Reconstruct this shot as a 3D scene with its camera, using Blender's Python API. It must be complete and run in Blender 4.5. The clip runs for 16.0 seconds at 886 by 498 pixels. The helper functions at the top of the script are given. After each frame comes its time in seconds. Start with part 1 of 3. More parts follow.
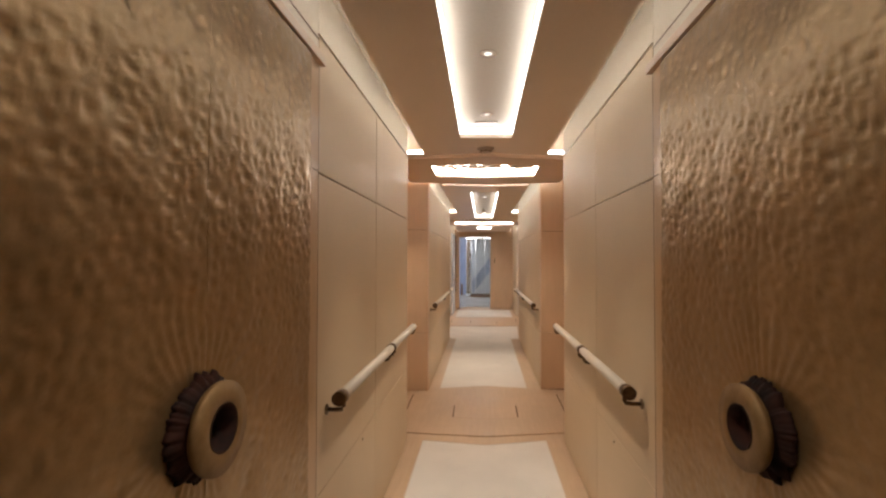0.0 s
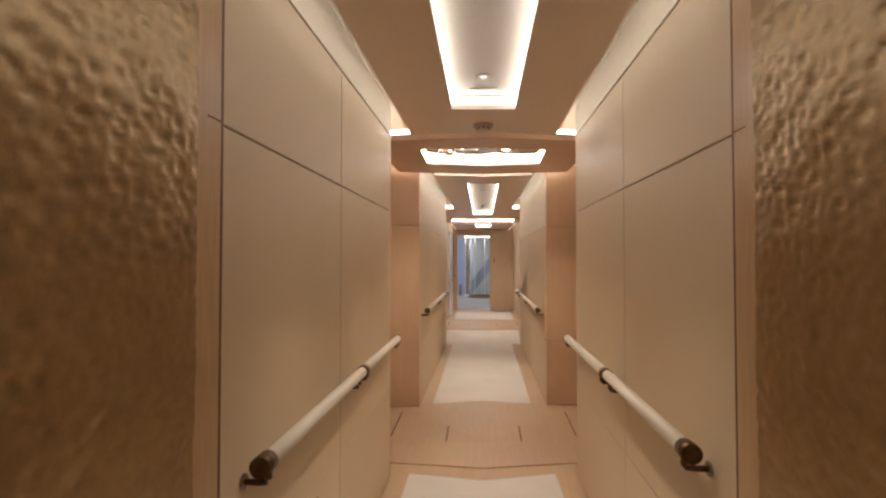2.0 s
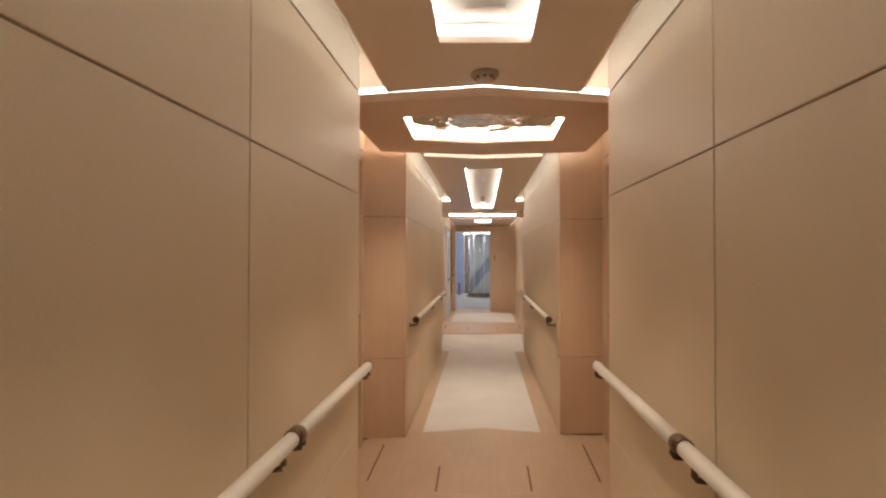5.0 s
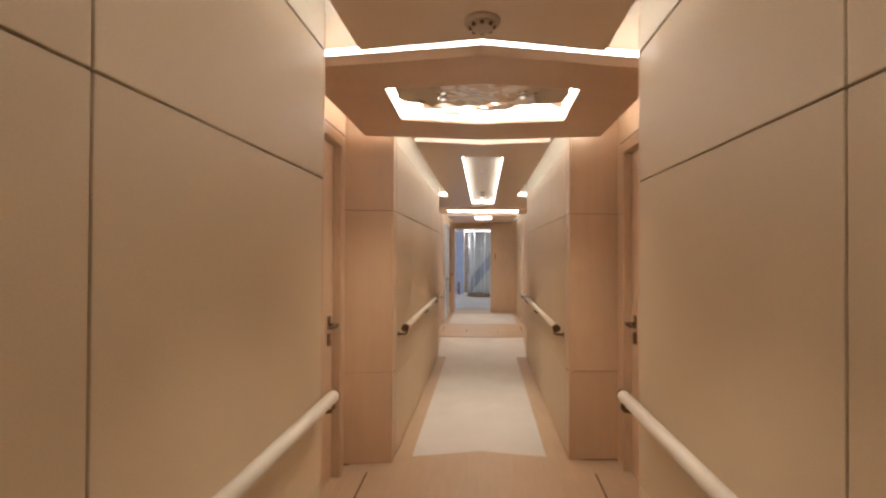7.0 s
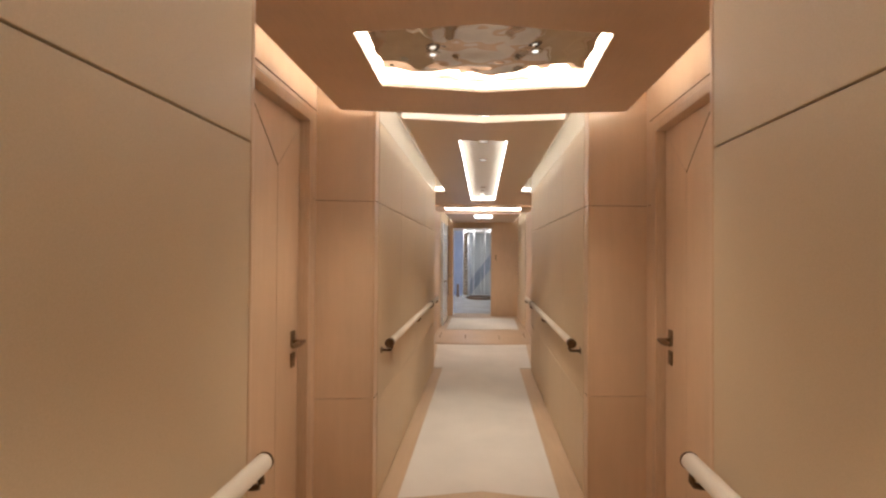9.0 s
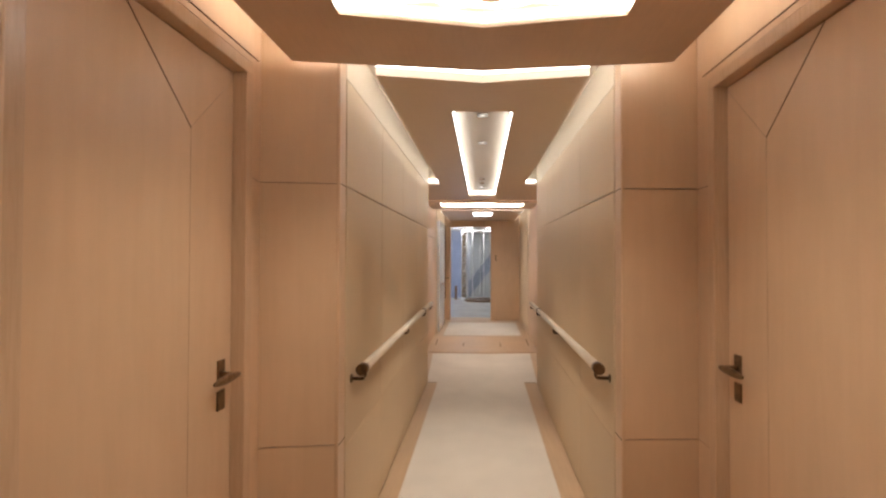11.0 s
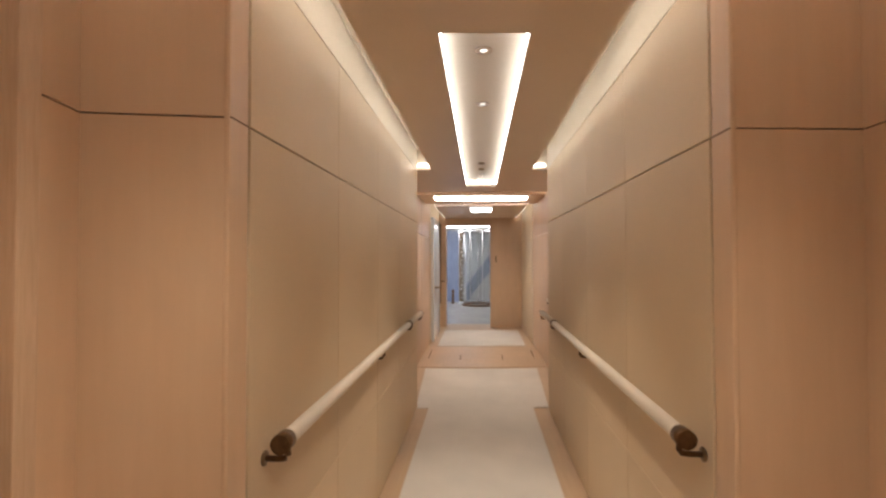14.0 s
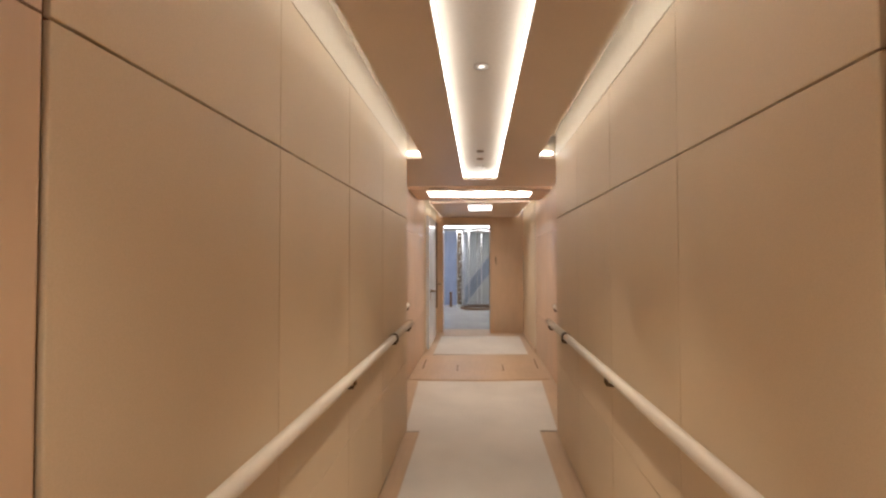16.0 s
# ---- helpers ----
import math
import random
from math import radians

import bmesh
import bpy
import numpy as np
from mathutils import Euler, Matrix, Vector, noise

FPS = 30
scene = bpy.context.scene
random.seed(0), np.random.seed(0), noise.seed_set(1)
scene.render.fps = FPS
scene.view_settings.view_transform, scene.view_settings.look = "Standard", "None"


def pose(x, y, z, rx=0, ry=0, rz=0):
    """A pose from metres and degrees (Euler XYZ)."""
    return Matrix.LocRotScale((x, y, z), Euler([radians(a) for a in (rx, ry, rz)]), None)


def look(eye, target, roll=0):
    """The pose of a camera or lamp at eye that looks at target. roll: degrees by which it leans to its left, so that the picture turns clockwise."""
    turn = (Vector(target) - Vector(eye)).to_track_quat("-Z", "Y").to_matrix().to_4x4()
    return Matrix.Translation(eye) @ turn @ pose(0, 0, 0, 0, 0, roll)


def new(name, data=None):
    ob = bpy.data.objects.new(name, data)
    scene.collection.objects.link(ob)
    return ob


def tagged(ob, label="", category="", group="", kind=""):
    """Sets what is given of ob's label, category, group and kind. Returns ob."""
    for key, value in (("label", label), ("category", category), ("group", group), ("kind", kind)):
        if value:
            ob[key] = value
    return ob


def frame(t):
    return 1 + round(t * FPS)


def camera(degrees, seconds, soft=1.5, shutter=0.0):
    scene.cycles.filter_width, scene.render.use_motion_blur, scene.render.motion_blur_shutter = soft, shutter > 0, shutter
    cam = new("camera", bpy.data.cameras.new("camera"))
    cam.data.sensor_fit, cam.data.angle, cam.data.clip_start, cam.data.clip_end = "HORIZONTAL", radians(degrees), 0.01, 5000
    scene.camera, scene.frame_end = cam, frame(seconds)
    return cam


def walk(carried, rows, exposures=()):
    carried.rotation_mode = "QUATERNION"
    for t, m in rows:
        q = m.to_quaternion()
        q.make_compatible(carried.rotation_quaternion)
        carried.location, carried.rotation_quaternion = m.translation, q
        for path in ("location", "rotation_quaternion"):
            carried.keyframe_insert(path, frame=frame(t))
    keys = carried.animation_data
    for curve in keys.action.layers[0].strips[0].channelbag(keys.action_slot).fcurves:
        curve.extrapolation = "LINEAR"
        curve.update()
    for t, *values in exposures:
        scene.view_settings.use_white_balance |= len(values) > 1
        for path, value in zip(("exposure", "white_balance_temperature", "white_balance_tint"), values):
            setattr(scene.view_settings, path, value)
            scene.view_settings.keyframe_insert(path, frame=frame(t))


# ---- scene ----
cam = camera(88.5, 16.0, soft=2.4)
EXPOSURE, LED_POWER, COVE_POWER, GAP_POWER, SOFFIT_POWER, SPOT_W = 0.69, 5.5, 5.0, 8.0, 9.5, 29.0
PATH = [
    (0, (-0.024, 0.404, 1.476), (-0.198, 2.396, 1.520), 0.10),
    (0.5, (-0.017, 0.547, 1.464), (-0.192, 2.538, 1.510), 0.10),
    (1, (-0.009, 0.715, 1.466), (-0.186, 2.707, 1.511), 0.10),
    (1.5, (-0.014, 0.840, 1.475), (-0.186, 2.832, 1.514), 0.10),
    (2, (-0.007, 0.991, 1.473), (-0.180, 2.983, 1.515), 0.00),
    (2.5, (-0.006, 1.137, 1.471), (-0.179, 3.129, 1.513), 0.00),
    (3, (-0.011, 1.269, 1.470), (-0.179, 3.262, 1.510), -0.00),
    (3.5, (-0.015, 1.381, 1.471), (-0.182, 3.374, 1.511), -0.10),
    (4, (-0.016, 1.522, 1.474), (-0.184, 3.515, 1.512), -0.10),
    (6.5, (0.003, 2.154, 1.499), (-0.171, 4.147, 1.519), 0.40),
    (7, (0.006, 2.268, 1.498), (-0.169, 4.260, 1.518), 0.30),
    (7.5, (0.005, 2.361, 1.497), (-0.170, 4.353, 1.518), 0.30),
    (8, (-0.001, 2.520, 1.499), (-0.175, 4.512, 1.520), 0.30),
    (8.5, (-0.002, 2.688, 1.496), (-0.176, 4.680, 1.518), 0.40),
    (9, (0.001, 2.843, 1.491), (-0.173, 4.835, 1.516), 0.40),
    (11.5, (-0.008, 3.671, 1.479), (-0.176, 5.664, 1.510), 0.10),
    (12, (-0.015, 3.833, 1.472), (-0.181, 5.826, 1.506), 0.10),
    (12.5, (-0.018, 3.996, 1.467), (-0.185, 5.989, 1.503), 0.10),
    (13, (-0.023, 4.151, 1.458), (-0.186, 6.144, 1.496), 0.00),
    (13.5, (-0.025, 4.257, 1.455), (-0.186, 6.250, 1.494), -0.10),
    (14, (-0.022, 4.409, 1.455), (-0.182, 6.402, 1.495), -0.10),
    (14.5, (-0.019, 4.565, 1.462), (-0.178, 6.559, 1.502), -0.20),
    (15, (-0.013, 4.728, 1.465), (-0.172, 6.721, 1.506), -0.10),
    (15.5, (-0.009, 4.832, 1.465), (-0.168, 6.825, 1.506), -0.10),
    (16, (-0.017, 4.972, 1.454), (-0.173, 6.966, 1.500), -0.10),
]
walk(cam, [(t, look(eye, target, roll)) for t, eye, target, roll in PATH])


# ---------- light ----------
world = bpy.data.worlds.new("world")
scene.world = world
world.use_nodes = True
world.node_tree.nodes["Background"].inputs[0].default_value = (0.9, 0.95, 1.0, 1)
world.node_tree.nodes["Background"].inputs[1].default_value = 0.05
scene.view_settings.exposure = EXPOSURE


# ---------- materials ----------
def material(name, rough=0.5, metal=0.0, spec=0.5):
    m = bpy.data.materials.new(name)
    m.use_nodes = True
    b = m.node_tree.nodes["Principled BSDF"]
    b.inputs["Roughness"].default_value = rough
    b.inputs["Metallic"].default_value = metal
    b.inputs["Specular IOR Level"].default_value = spec
    return m, m.node_tree, b


def noise_node(nt, scale, stretch=(1, 1, 1), detail=4.0, rough=0.55, distort=0.0):
    tc = nt.nodes.new("ShaderNodeTexCoord")
    geo = nt.nodes.new("ShaderNodeNewGeometry")
    mp = nt.nodes.new("ShaderNodeMapping")
    mp.inputs["Scale"].default_value = stretch
    nt.links.new(geo.outputs["Position"], mp.inputs["Vector"])
    n = nt.nodes.new("ShaderNodeTexNoise")
    n.inputs["Scale"].default_value = scale
    n.inputs["Detail"].default_value = detail
    n.inputs["Roughness"].default_value = rough
    n.inputs["Distortion"].default_value = distort
    nt.links.new(mp.outputs["Vector"], n.inputs["Vector"])
    nt.nodes.remove(tc)
    return n


def ramp(nt, fac, low, high, a=0.3, b=0.7):
    r = nt.nodes.new("ShaderNodeValToRGB")
    r.color_ramp.elements[0].position, r.color_ramp.elements[1].position = a, b
    r.color_ramp.elements[0].color = (*low, 1)
    r.color_ramp.elements[1].color = (*high, 1)
    nt.links.new(fac, r.inputs["Fac"])
    return r


def blend(nt, fac, x, y, mode="MIX"):
    m = nt.nodes.new("ShaderNodeMix")
    m.data_type, m.blend_type = "RGBA", mode
    if isinstance(fac, float):
        m.inputs[0].default_value = fac
    else:
        nt.links.new(fac, m.inputs[0])
    nt.links.new(x, m.inputs[6])
    nt.links.new(y, m.inputs[7])
    return m.outputs[2]


def bump(nt, b, height, strength, distance):
    n = nt.nodes.new("ShaderNodeBump")
    n.inputs["Strength"].default_value = strength
    n.inputs["Distance"].default_value = distance
    nt.links.new(height, n.inputs["Height"])
    nt.links.new(n.outputs["Normal"], b.inputs["Normal"])


def grainy(name, low, high, stretch, scale, rough, spec=0.4, bump_d=0.0006, bump_s=0.25, blotch=(0.9, 1.06), metal=0.0, blotch_scale=1.6):
    """Two scales of variation: fine grain along one way, and broad soft blotches."""
    m, nt, b = material(name, rough, metal, spec)
    fine = noise_node(nt, scale, stretch, 6.0, 0.6, 0.3)
    col = ramp(nt, fine.outputs["Fac"], low, high, 0.3, 0.7)
    broad = noise_node(nt, blotch_scale, (1, 1, 0.6), 3.0)
    tone = ramp(nt, broad.outputs["Fac"], (blotch[0],) * 3, (blotch[1],) * 3, 0.3, 0.7)
    info = nt.nodes.new("ShaderNodeObjectInfo")
    vary = ramp(nt, info.outputs["Random"], (0.965,) * 3, (1.02,) * 3, 0.0, 1.0)
    c = blend(nt, 1.0, col.outputs["Color"], tone.outputs["Color"], "MULTIPLY")
    c = blend(nt, 1.0, c, vary.outputs["Color"], "MULTIPLY")
    nt.links.new(c, b.inputs["Base Color"])
    rr = nt.nodes.new("ShaderNodeMapRange")
    rr.inputs["To Min"].default_value, rr.inputs["To Max"].default_value = rough - 0.06, rough + 0.08
    nt.links.new(broad.outputs["Fac"], rr.inputs["Value"])
    nt.links.new(rr.outputs["Result"], b.inputs["Roughness"])
    bump(nt, b, fine.outputs["Fac"], bump_s, bump_d)
    return m


def glowing(name, colour, strength):
    m = bpy.data.materials.new(name)
    m.use_nodes = True
    nt = m.node_tree
    nt.nodes.clear()
    e = nt.nodes.new("ShaderNodeEmission")
    e.inputs[0].default_value, e.inputs[1].default_value = (*colour, 1), strength
    o = nt.nodes.new("ShaderNodeOutputMaterial")
    nt.links.new(e.outputs[0], o.inputs[0])
    return m


LEATHER = grainy("cream_leather", (0.622, 0.484, 0.325), (0.672, 0.526, 0.360), (1, 1, 1), 260, 0.5, 0.35, 0.0004, 0.3, (0.95, 1.03))
VENEER = grainy("pale_veneer", (0.632, 0.438, 0.288), (0.664, 0.468, 0.314), (6, 6, 0.5), 4, 0.36, 0.4, 0.0002, 0.02, (0.91, 1.05), blotch_scale=2.6)
TRIM = grainy("honey_trim_wood", (0.56, 0.385, 0.25), (0.64, 0.46, 0.32), (12, 12, 0.8), 10, 0.3, 0.5, 0.0003, 0.1)
REVEAL = grainy("brown_reveal_wood", (0.15, 0.068, 0.026), (0.21, 0.10, 0.042), (12, 12, 0.8), 8, 0.6, 0.5, 0.0003, 0.06)
HONEY = grainy("honey_jamb_wood", (0.50, 0.315, 0.165), (0.58, 0.385, 0.215), (12, 12, 0.8), 8, 0.32, 0.5, 0.0003, 0.06)
# dim glow that stands for the lit end of the cove trough
LIT_PATCH = glowing("lit_trough_patch", (1.0, 0.93, 0.82), 2.2)
CEILING = grainy("ceiling_paint", (0.71, 0.565, 0.445), (0.74, 0.595, 0.47), (1, 1, 1), 90, 0.30, 0.5, 0.0002, 0.1, (0.97, 1.03))
SOFFIT = grainy("soffit_veneer", (0.66, 0.475, 0.345), (0.70, 0.51, 0.375), (8, 0.8, 8), 9, 0.35, 0.45, 0.0002, 0.1)
COVE = grainy("cove_paint", (0.66, 0.57, 0.46), (0.70, 0.61, 0.50), (1, 1, 1), 60, 0.6, 0.3, 0.0002, 0.1, (0.97, 1.03))
CARPET = grainy("pale_carpet", (0.64, 0.60, 0.555), (0.82, 0.78, 0.74), (1, 1, 1), 420, 0.95, 0.1, 0.004, 0.6, (0.9, 1.05))
CARPETEDGE = grainy("carpet_binding", (0.58, 0.52, 0.46), (0.68, 0.62, 0.56), (1, 1, 1), 300, 0.9, 0.1, 0.001, 0.4)
FLOOR = grainy("pale_oak_floor", (0.515, 0.365, 0.240), (0.565, 0.408, 0.274), (7, 0.6, 1), 5, 0.42, 0.4, 0.0002, 0.05)
RAILSKIN = grainy("white_rail_leather", (0.68, 0.60, 0.50), (0.76, 0.68, 0.58), (1, 1, 1), 300, 0.5, 0.4, 0.0004, 0.3)
OLDBRONZE = grainy("dark_aged_bronze", (0.075, 0.042, 0.020), (0.17, 0.10, 0.05), (1, 1, 1), 40, 0.42, 0.5, 0.0003, 0.2, metal=0.7)
BRONZE = grainy("aged_bronze", (0.17, 0.115, 0.07), (0.30, 0.21, 0.13), (1, 1, 1), 40, 0.38, 0.5, 0.0003, 0.2, metal=0.9)
GAP = grainy("dark_joint", (0.14, 0.075, 0.040), (0.19, 0.105, 0.06), (1, 1, 1), 30, 0.7)
HAMMERED = grainy("hammered_champagne_metal", (0.31, 0.208, 0.106), (0.395, 0.268, 0.140), (1, 1, 1), 35, 0.33, 0.5, 0.0010, 0.25, (0.82, 1.12), metal=0.7)
RINGMETAL = grainy("satin_gold_metal", (0.22, 0.13, 0.052), (0.30, 0.182, 0.08), (1, 1, 1), 30, 0.55, 0.4, 0.0004, 0.1, metal=0.4)
# lines the pull's hollow and also colours the disc's modelled shadow
DARKHOLE = grainy("dark_oxblood_lining_and_shadow", (0.004, 0.0010, 0.0008), (0.050, 0.011, 0.004), (1, 1, 1), 16, 0.85)
WHITEPLASTIC = grainy("warm_white_plastic", (0.50, 0.40, 0.32), (0.55, 0.45, 0.37), (1, 1, 1), 30, 0.5)
CHROME = grainy("polished_steel", (0.7, 0.68, 0.65), (0.8, 0.78, 0.75), (1, 1, 1), 40, 0.12, metal=1.0)
WHITEGLOSS = grainy("glossy_white_panel", (0.72, 0.74, 0.78), (0.8, 0.82, 0.86), (1, 1, 1), 12, 0.15)
WHITEPANEL = grainy("white_lacquer", (0.80, 0.81, 0.80), (0.85, 0.86, 0.85), (1, 1, 1), 12, 0.2)
STRINGER = grainy("grey_blue_paint", (0.36, 0.40, 0.48), (0.42, 0.46, 0.54), (1, 1, 1), 12, 0.3)
BLUEGLASS = grainy("blue_glass_panel", (0.30, 0.36, 0.55), (0.42, 0.48, 0.66), (1, 1, 0.3), 6, 0.12)
STONE = grainy("pale_polished_stone", (0.62, 0.58, 0.55), (0.75, 0.72, 0.69), (1, 1, 1), 7, 0.12)
MIRROR, mnt, mb = material("rippled_mirror", 0.04, 1.0)
mb.inputs["Base Color"].default_value = (0.60, 0.55, 0.50, 1)
PANE, pnt, pb = material("clear_glass", 0.02, 0.0)
pb.inputs["Transmission Weight"].default_value, pb.inputs["IOR"].default_value = 1.0, 1.05
LED = glowing("led_strip", (1.0, 0.98, 0.95), LED_POWER)
COFFER_LED = glowing("coffer_led", (1.0, 0.93, 0.83), 15.0)
COVE_LED = glowing("cove_led", (1.0, 0.955, 0.87), COVE_POWER)
LONG_COVE_LED = glowing("long_cove_led", (1.0, 0.955, 0.87), COVE_POWER * 1.3)
GAP_LED = glowing("gap_led", (1.0, 0.965, 0.91), GAP_POWER)
SOFFIT_LED = glowing("soffit_led", (1.0, 0.91, 0.79), SOFFIT_POWER)
TRAYROOF = grainy("tray_paint", (0.53, 0.455, 0.37), (0.57, 0.495, 0.41), (1, 1, 1), 60, 0.5, 0.4, 0.0002, 0.1, (0.97, 1.03))
FAR_LED = glowing("far_cove_led", (1.0, 0.91, 0.79), 4.0)
SPOT = glowing("downlight_lamp", (1.0, 0.93, 0.84), 1.1)
DAYGLOW = glowing("lit_ceiling_panel", (0.90, 0.94, 1.0), 9.0)


# ---------- mesh helpers ----------
def box(bm, x0, x1, y0, y1, z0, z1, bevel=0.0):
    vs = [bm.verts.new((x, y, z)) for x in (x0, x1) for y in (y0, y1) for z in (z0, z1)]
    fs = [(0, 1, 3, 2), (4, 6, 7, 5), (0, 4, 5, 1), (2, 3, 7, 6), (0, 2, 6, 4), (1, 5, 7, 3)]
    faces = [bm.faces.new([vs[i] for i in f]) for f in fs]
    if bevel:
        es = {e for f in faces for e in f.edges}
        bmesh.ops.bevel(bm, geom=list(es), offset=bevel, segments=2, profile=0.6, affect="EDGES")
    return bm


def prism(bm, outline, z0, z1):
    lo = [bm.verts.new((x, y, z0)) for x, y in outline]
    hi = [bm.verts.new((x, y, z1)) for x, y in outline]
    bm.faces.new(lo[::-1])
    bm.faces.new(hi)
    n = len(lo)
    for i in range(n):
        bm.faces.new((lo[i], lo[(i + 1) % n], hi[(i + 1) % n], hi[i]))
    bmesh.ops.recalc_face_normals(bm, faces=bm.faces)
    return bm


def ringed(bm, outer, inner, z0, z1):
    """A flat slab with a hole; both outlines have the same number of corners."""
    n = len(outer)
    o0, o1, i0, i1 = ([bm.verts.new((x, y, z)) for x, y in pts] for pts, z in ((outer, z0), (outer, z1), (inner, z0), (inner, z1)))
    for k in range(n):
        j = (k + 1) % n
        bm.faces.new((o0[k], o0[j], i0[j], i0[k]))
        bm.faces.new((o1[k], i1[k], i1[j], o1[j]))
        bm.faces.new((o0[k], o1[k], o1[j], o0[j]))
        bm.faces.new((i0[k], i0[j], i1[j], i1[k]))
    bmesh.ops.recalc_face_normals(bm, faces=bm.faces)
    return bm


def lathe(bm, profile, m=Matrix(), n=32):
    """Turns (radius, height) pairs about the local z axis."""
    rows = []
    for r, h in profile:
        rows.append([bm.verts.new(m @ Vector((r * math.cos(2 * math.pi * k / n), r * math.sin(2 * math.pi * k / n), h))) for k in range(n)])
    for a, b in zip(rows, rows[1:]):
        for k in range(n):
            bm.faces.new((a[k], a[(k + 1) % n], b[(k + 1) % n], b[k]))
    bm.faces.new(rows[0][::-1])
    bm.faces.new(rows[-1])
    for f in bm.faces:
        f.smooth = True
    return bm


def tube(bm, points, r, n=16):
    """A round bar along points."""
    pts = [Vector(p) for p in points]
    rows = []
    for i, p in enumerate(pts):
        d = (pts[min(i + 1, len(pts) - 1)] - pts[max(i - 1, 0)]).normalized()
        side = d.cross(Vector((0, 0, 1)) if abs(d.z) < 0.9 else Vector((1, 0, 0))).normalized()
        up = side.cross(d)
        rows.append([bm.verts.new(p + r * (math.cos(2 * math.pi * k / n) * side + math.sin(2 * math.pi * k / n) * up)) for k in range(n)])
    for a, b in zip(rows, rows[1:]):
        for k in range(n):
            bm.faces.new((a[k], a[(k + 1) % n], b[(k + 1) % n], b[k])).smooth = True
    bm.faces.new(rows[0][::-1])
    bm.faces.new(rows[-1])
    bmesh.ops.recalc_face_normals(bm, faces=bm.faces)
    return bm


def mesh_of(name, bm, mat):
    me = bpy.data.meshes.new(name)
    bm.to_mesh(me)
    bm.free()
    me.materials.append(mat)
    return me


def part(name, bm, mat, parent=None, label=""):
    ob = new(name, mesh_of(name, bm, mat))
    if parent:
        ob.parent = parent
    if label:
        ob["label"] = label
    return ob


def thing(name, label, category, group="", kind=""):
    return tagged(new(name), label, category, group, kind)


def structure(name, bm, mat, label, category):
    return tagged(part(name, bm, mat), label, category, kind="structure")


def B(*a, **k):
    return box(bmesh.new(), *a, **k)


# ---------- plan ----------
W = 0.63            # half the passage's width
SKEW = 0.085        # the cross walls stand a little out of square
A0 = {-1: 4.03, 1: 4.15}           # where the first leather wall ends, by side
EDGE = {-1: 5.565, 1: 5.745}        # where the second leather wall starts, by side
FACE = {-1: 5.475, 1: 5.647}        # face of the return beside the lobby door
FIRST_JOINTS = {-1: 1.795, 1: 1.789}
JOINTS = {-1: 1.803, 1: 1.793}     # the upper joint, by side
DADO, TOP = 0.60, 2.305
CZ = 2.32           # ceiling
ROOF = 2.52
CE = 0.495          # ceiling panel's half width
Y_BACK, Y_B0, Y_B1, Y_END = -1.3, 8.82, 12.15, 14.04
X3, XB = 0.86, 0.87
YE_BY_SIDE = {-1: 2.03, 1: 2.205}

# ---------- floor ----------
bm = bmesh.new()
box(bm, -1.6, 1.6, Y_BACK - 0.2, 14.5, -0.12, 0.0)
structure("floor", bm, FLOOR, "pale oak floor with carpet runners let in", "floor")


def skewed(outline):
    return [(x, y + SKEW * x) for x, y in outline]


def runner(outline, label):
    outline = skewed(outline)
    rug = thing("carpet_runner", label, "carpet", "carpet runners")
    part("surface", prism(bmesh.new(), outline, 0.001, 0.007), CARPET, rug)
    for a, b in zip(outline, outline[1:] + outline[:1]):
        a, b = Vector((*a, 0)), Vector((*b, 0))
        n = Vector((-(b - a).y, (b - a).x, 0)).normalized() * 0.004
        q = [a - n, b - n, b + n * 0.2, a + n * 0.2]
        part("binding", prism(bmesh.new(), [(v.x, v.y) for v in q], 0.0005, 0.0085), CARPETEDGE, rug, "stitched edge binding")
    return rug


runner([(-0.505, Y_BACK), (0.485, Y_BACK), (0.485, 4.135), (0, 4.04), (-0.505, 4.135)], "pale cream woven carpet runner between oak borders")
runner([(-0.505, 5.63), (0, 5.735), (0.475, 5.63), (0.49, 8.86), (0.64, 8.86), (0.725, 10.44), (0, 10.40), (-0.735, 10.44), (-0.64, 8.86), (-0.515, 8.86)], "long cream carpet runner widening towards the lobby")
runner([(-0.71, 11.97), (0.73, 11.97), (0.74, 13.62), (-0.72, 13.62)], "short cream carpet runner before the far doorway")


# lobby floors: a raised-edge field with chevron ends, and thin inlays
def lobby_field(y0, y1, half, tips, name):
    ob = structure(name, prism(bmesh.new(), skewed([(-half, y0 + tips[0]), (0, y0), (half, y0 + tips[0]), (half, y1 - tips[1]), (0, y1), (-half, y1 - tips[1])]), 0.001, 0.008), FLOOR, "oak lobby floor field with pointed ends", "floor")
    for s in (-1, 1):
        for x0, x1, a, b in ((0.300, 0.307, y0 + 0.46, y0 + 0.80), (0.762, 0.774, y0 + 0.58, y1 - 0.34)):
            q = skewed([(s * (x0 - 0.006), a), (s * (x0 + 0.006), a), (s * (x1 + 0.006), b), (s * (x1 - 0.006), b)])
            part("inlay", prism(bmesh.new(), q, 0.008, 0.0095), GAP, ob)
    q = skewed([(-0.30, y0 + 0.456), (0, y0 + 0.40), (0.30, y0 + 0.456), (0.30, y0 + 0.461), (0, y0 + 0.405), (-0.30, y0 + 0.461)])
    part("inlay", prism(bmesh.new(), q, 0.008, 0.009), TRIM, ob)
    return ob


lobby_field(4.22, 5.725, 0.93, (0.12, 0.16), "floor_lobby")
lobby_field(10.47, 11.95, 0.86, (0.05, 0.03), "floor_lobby_far")


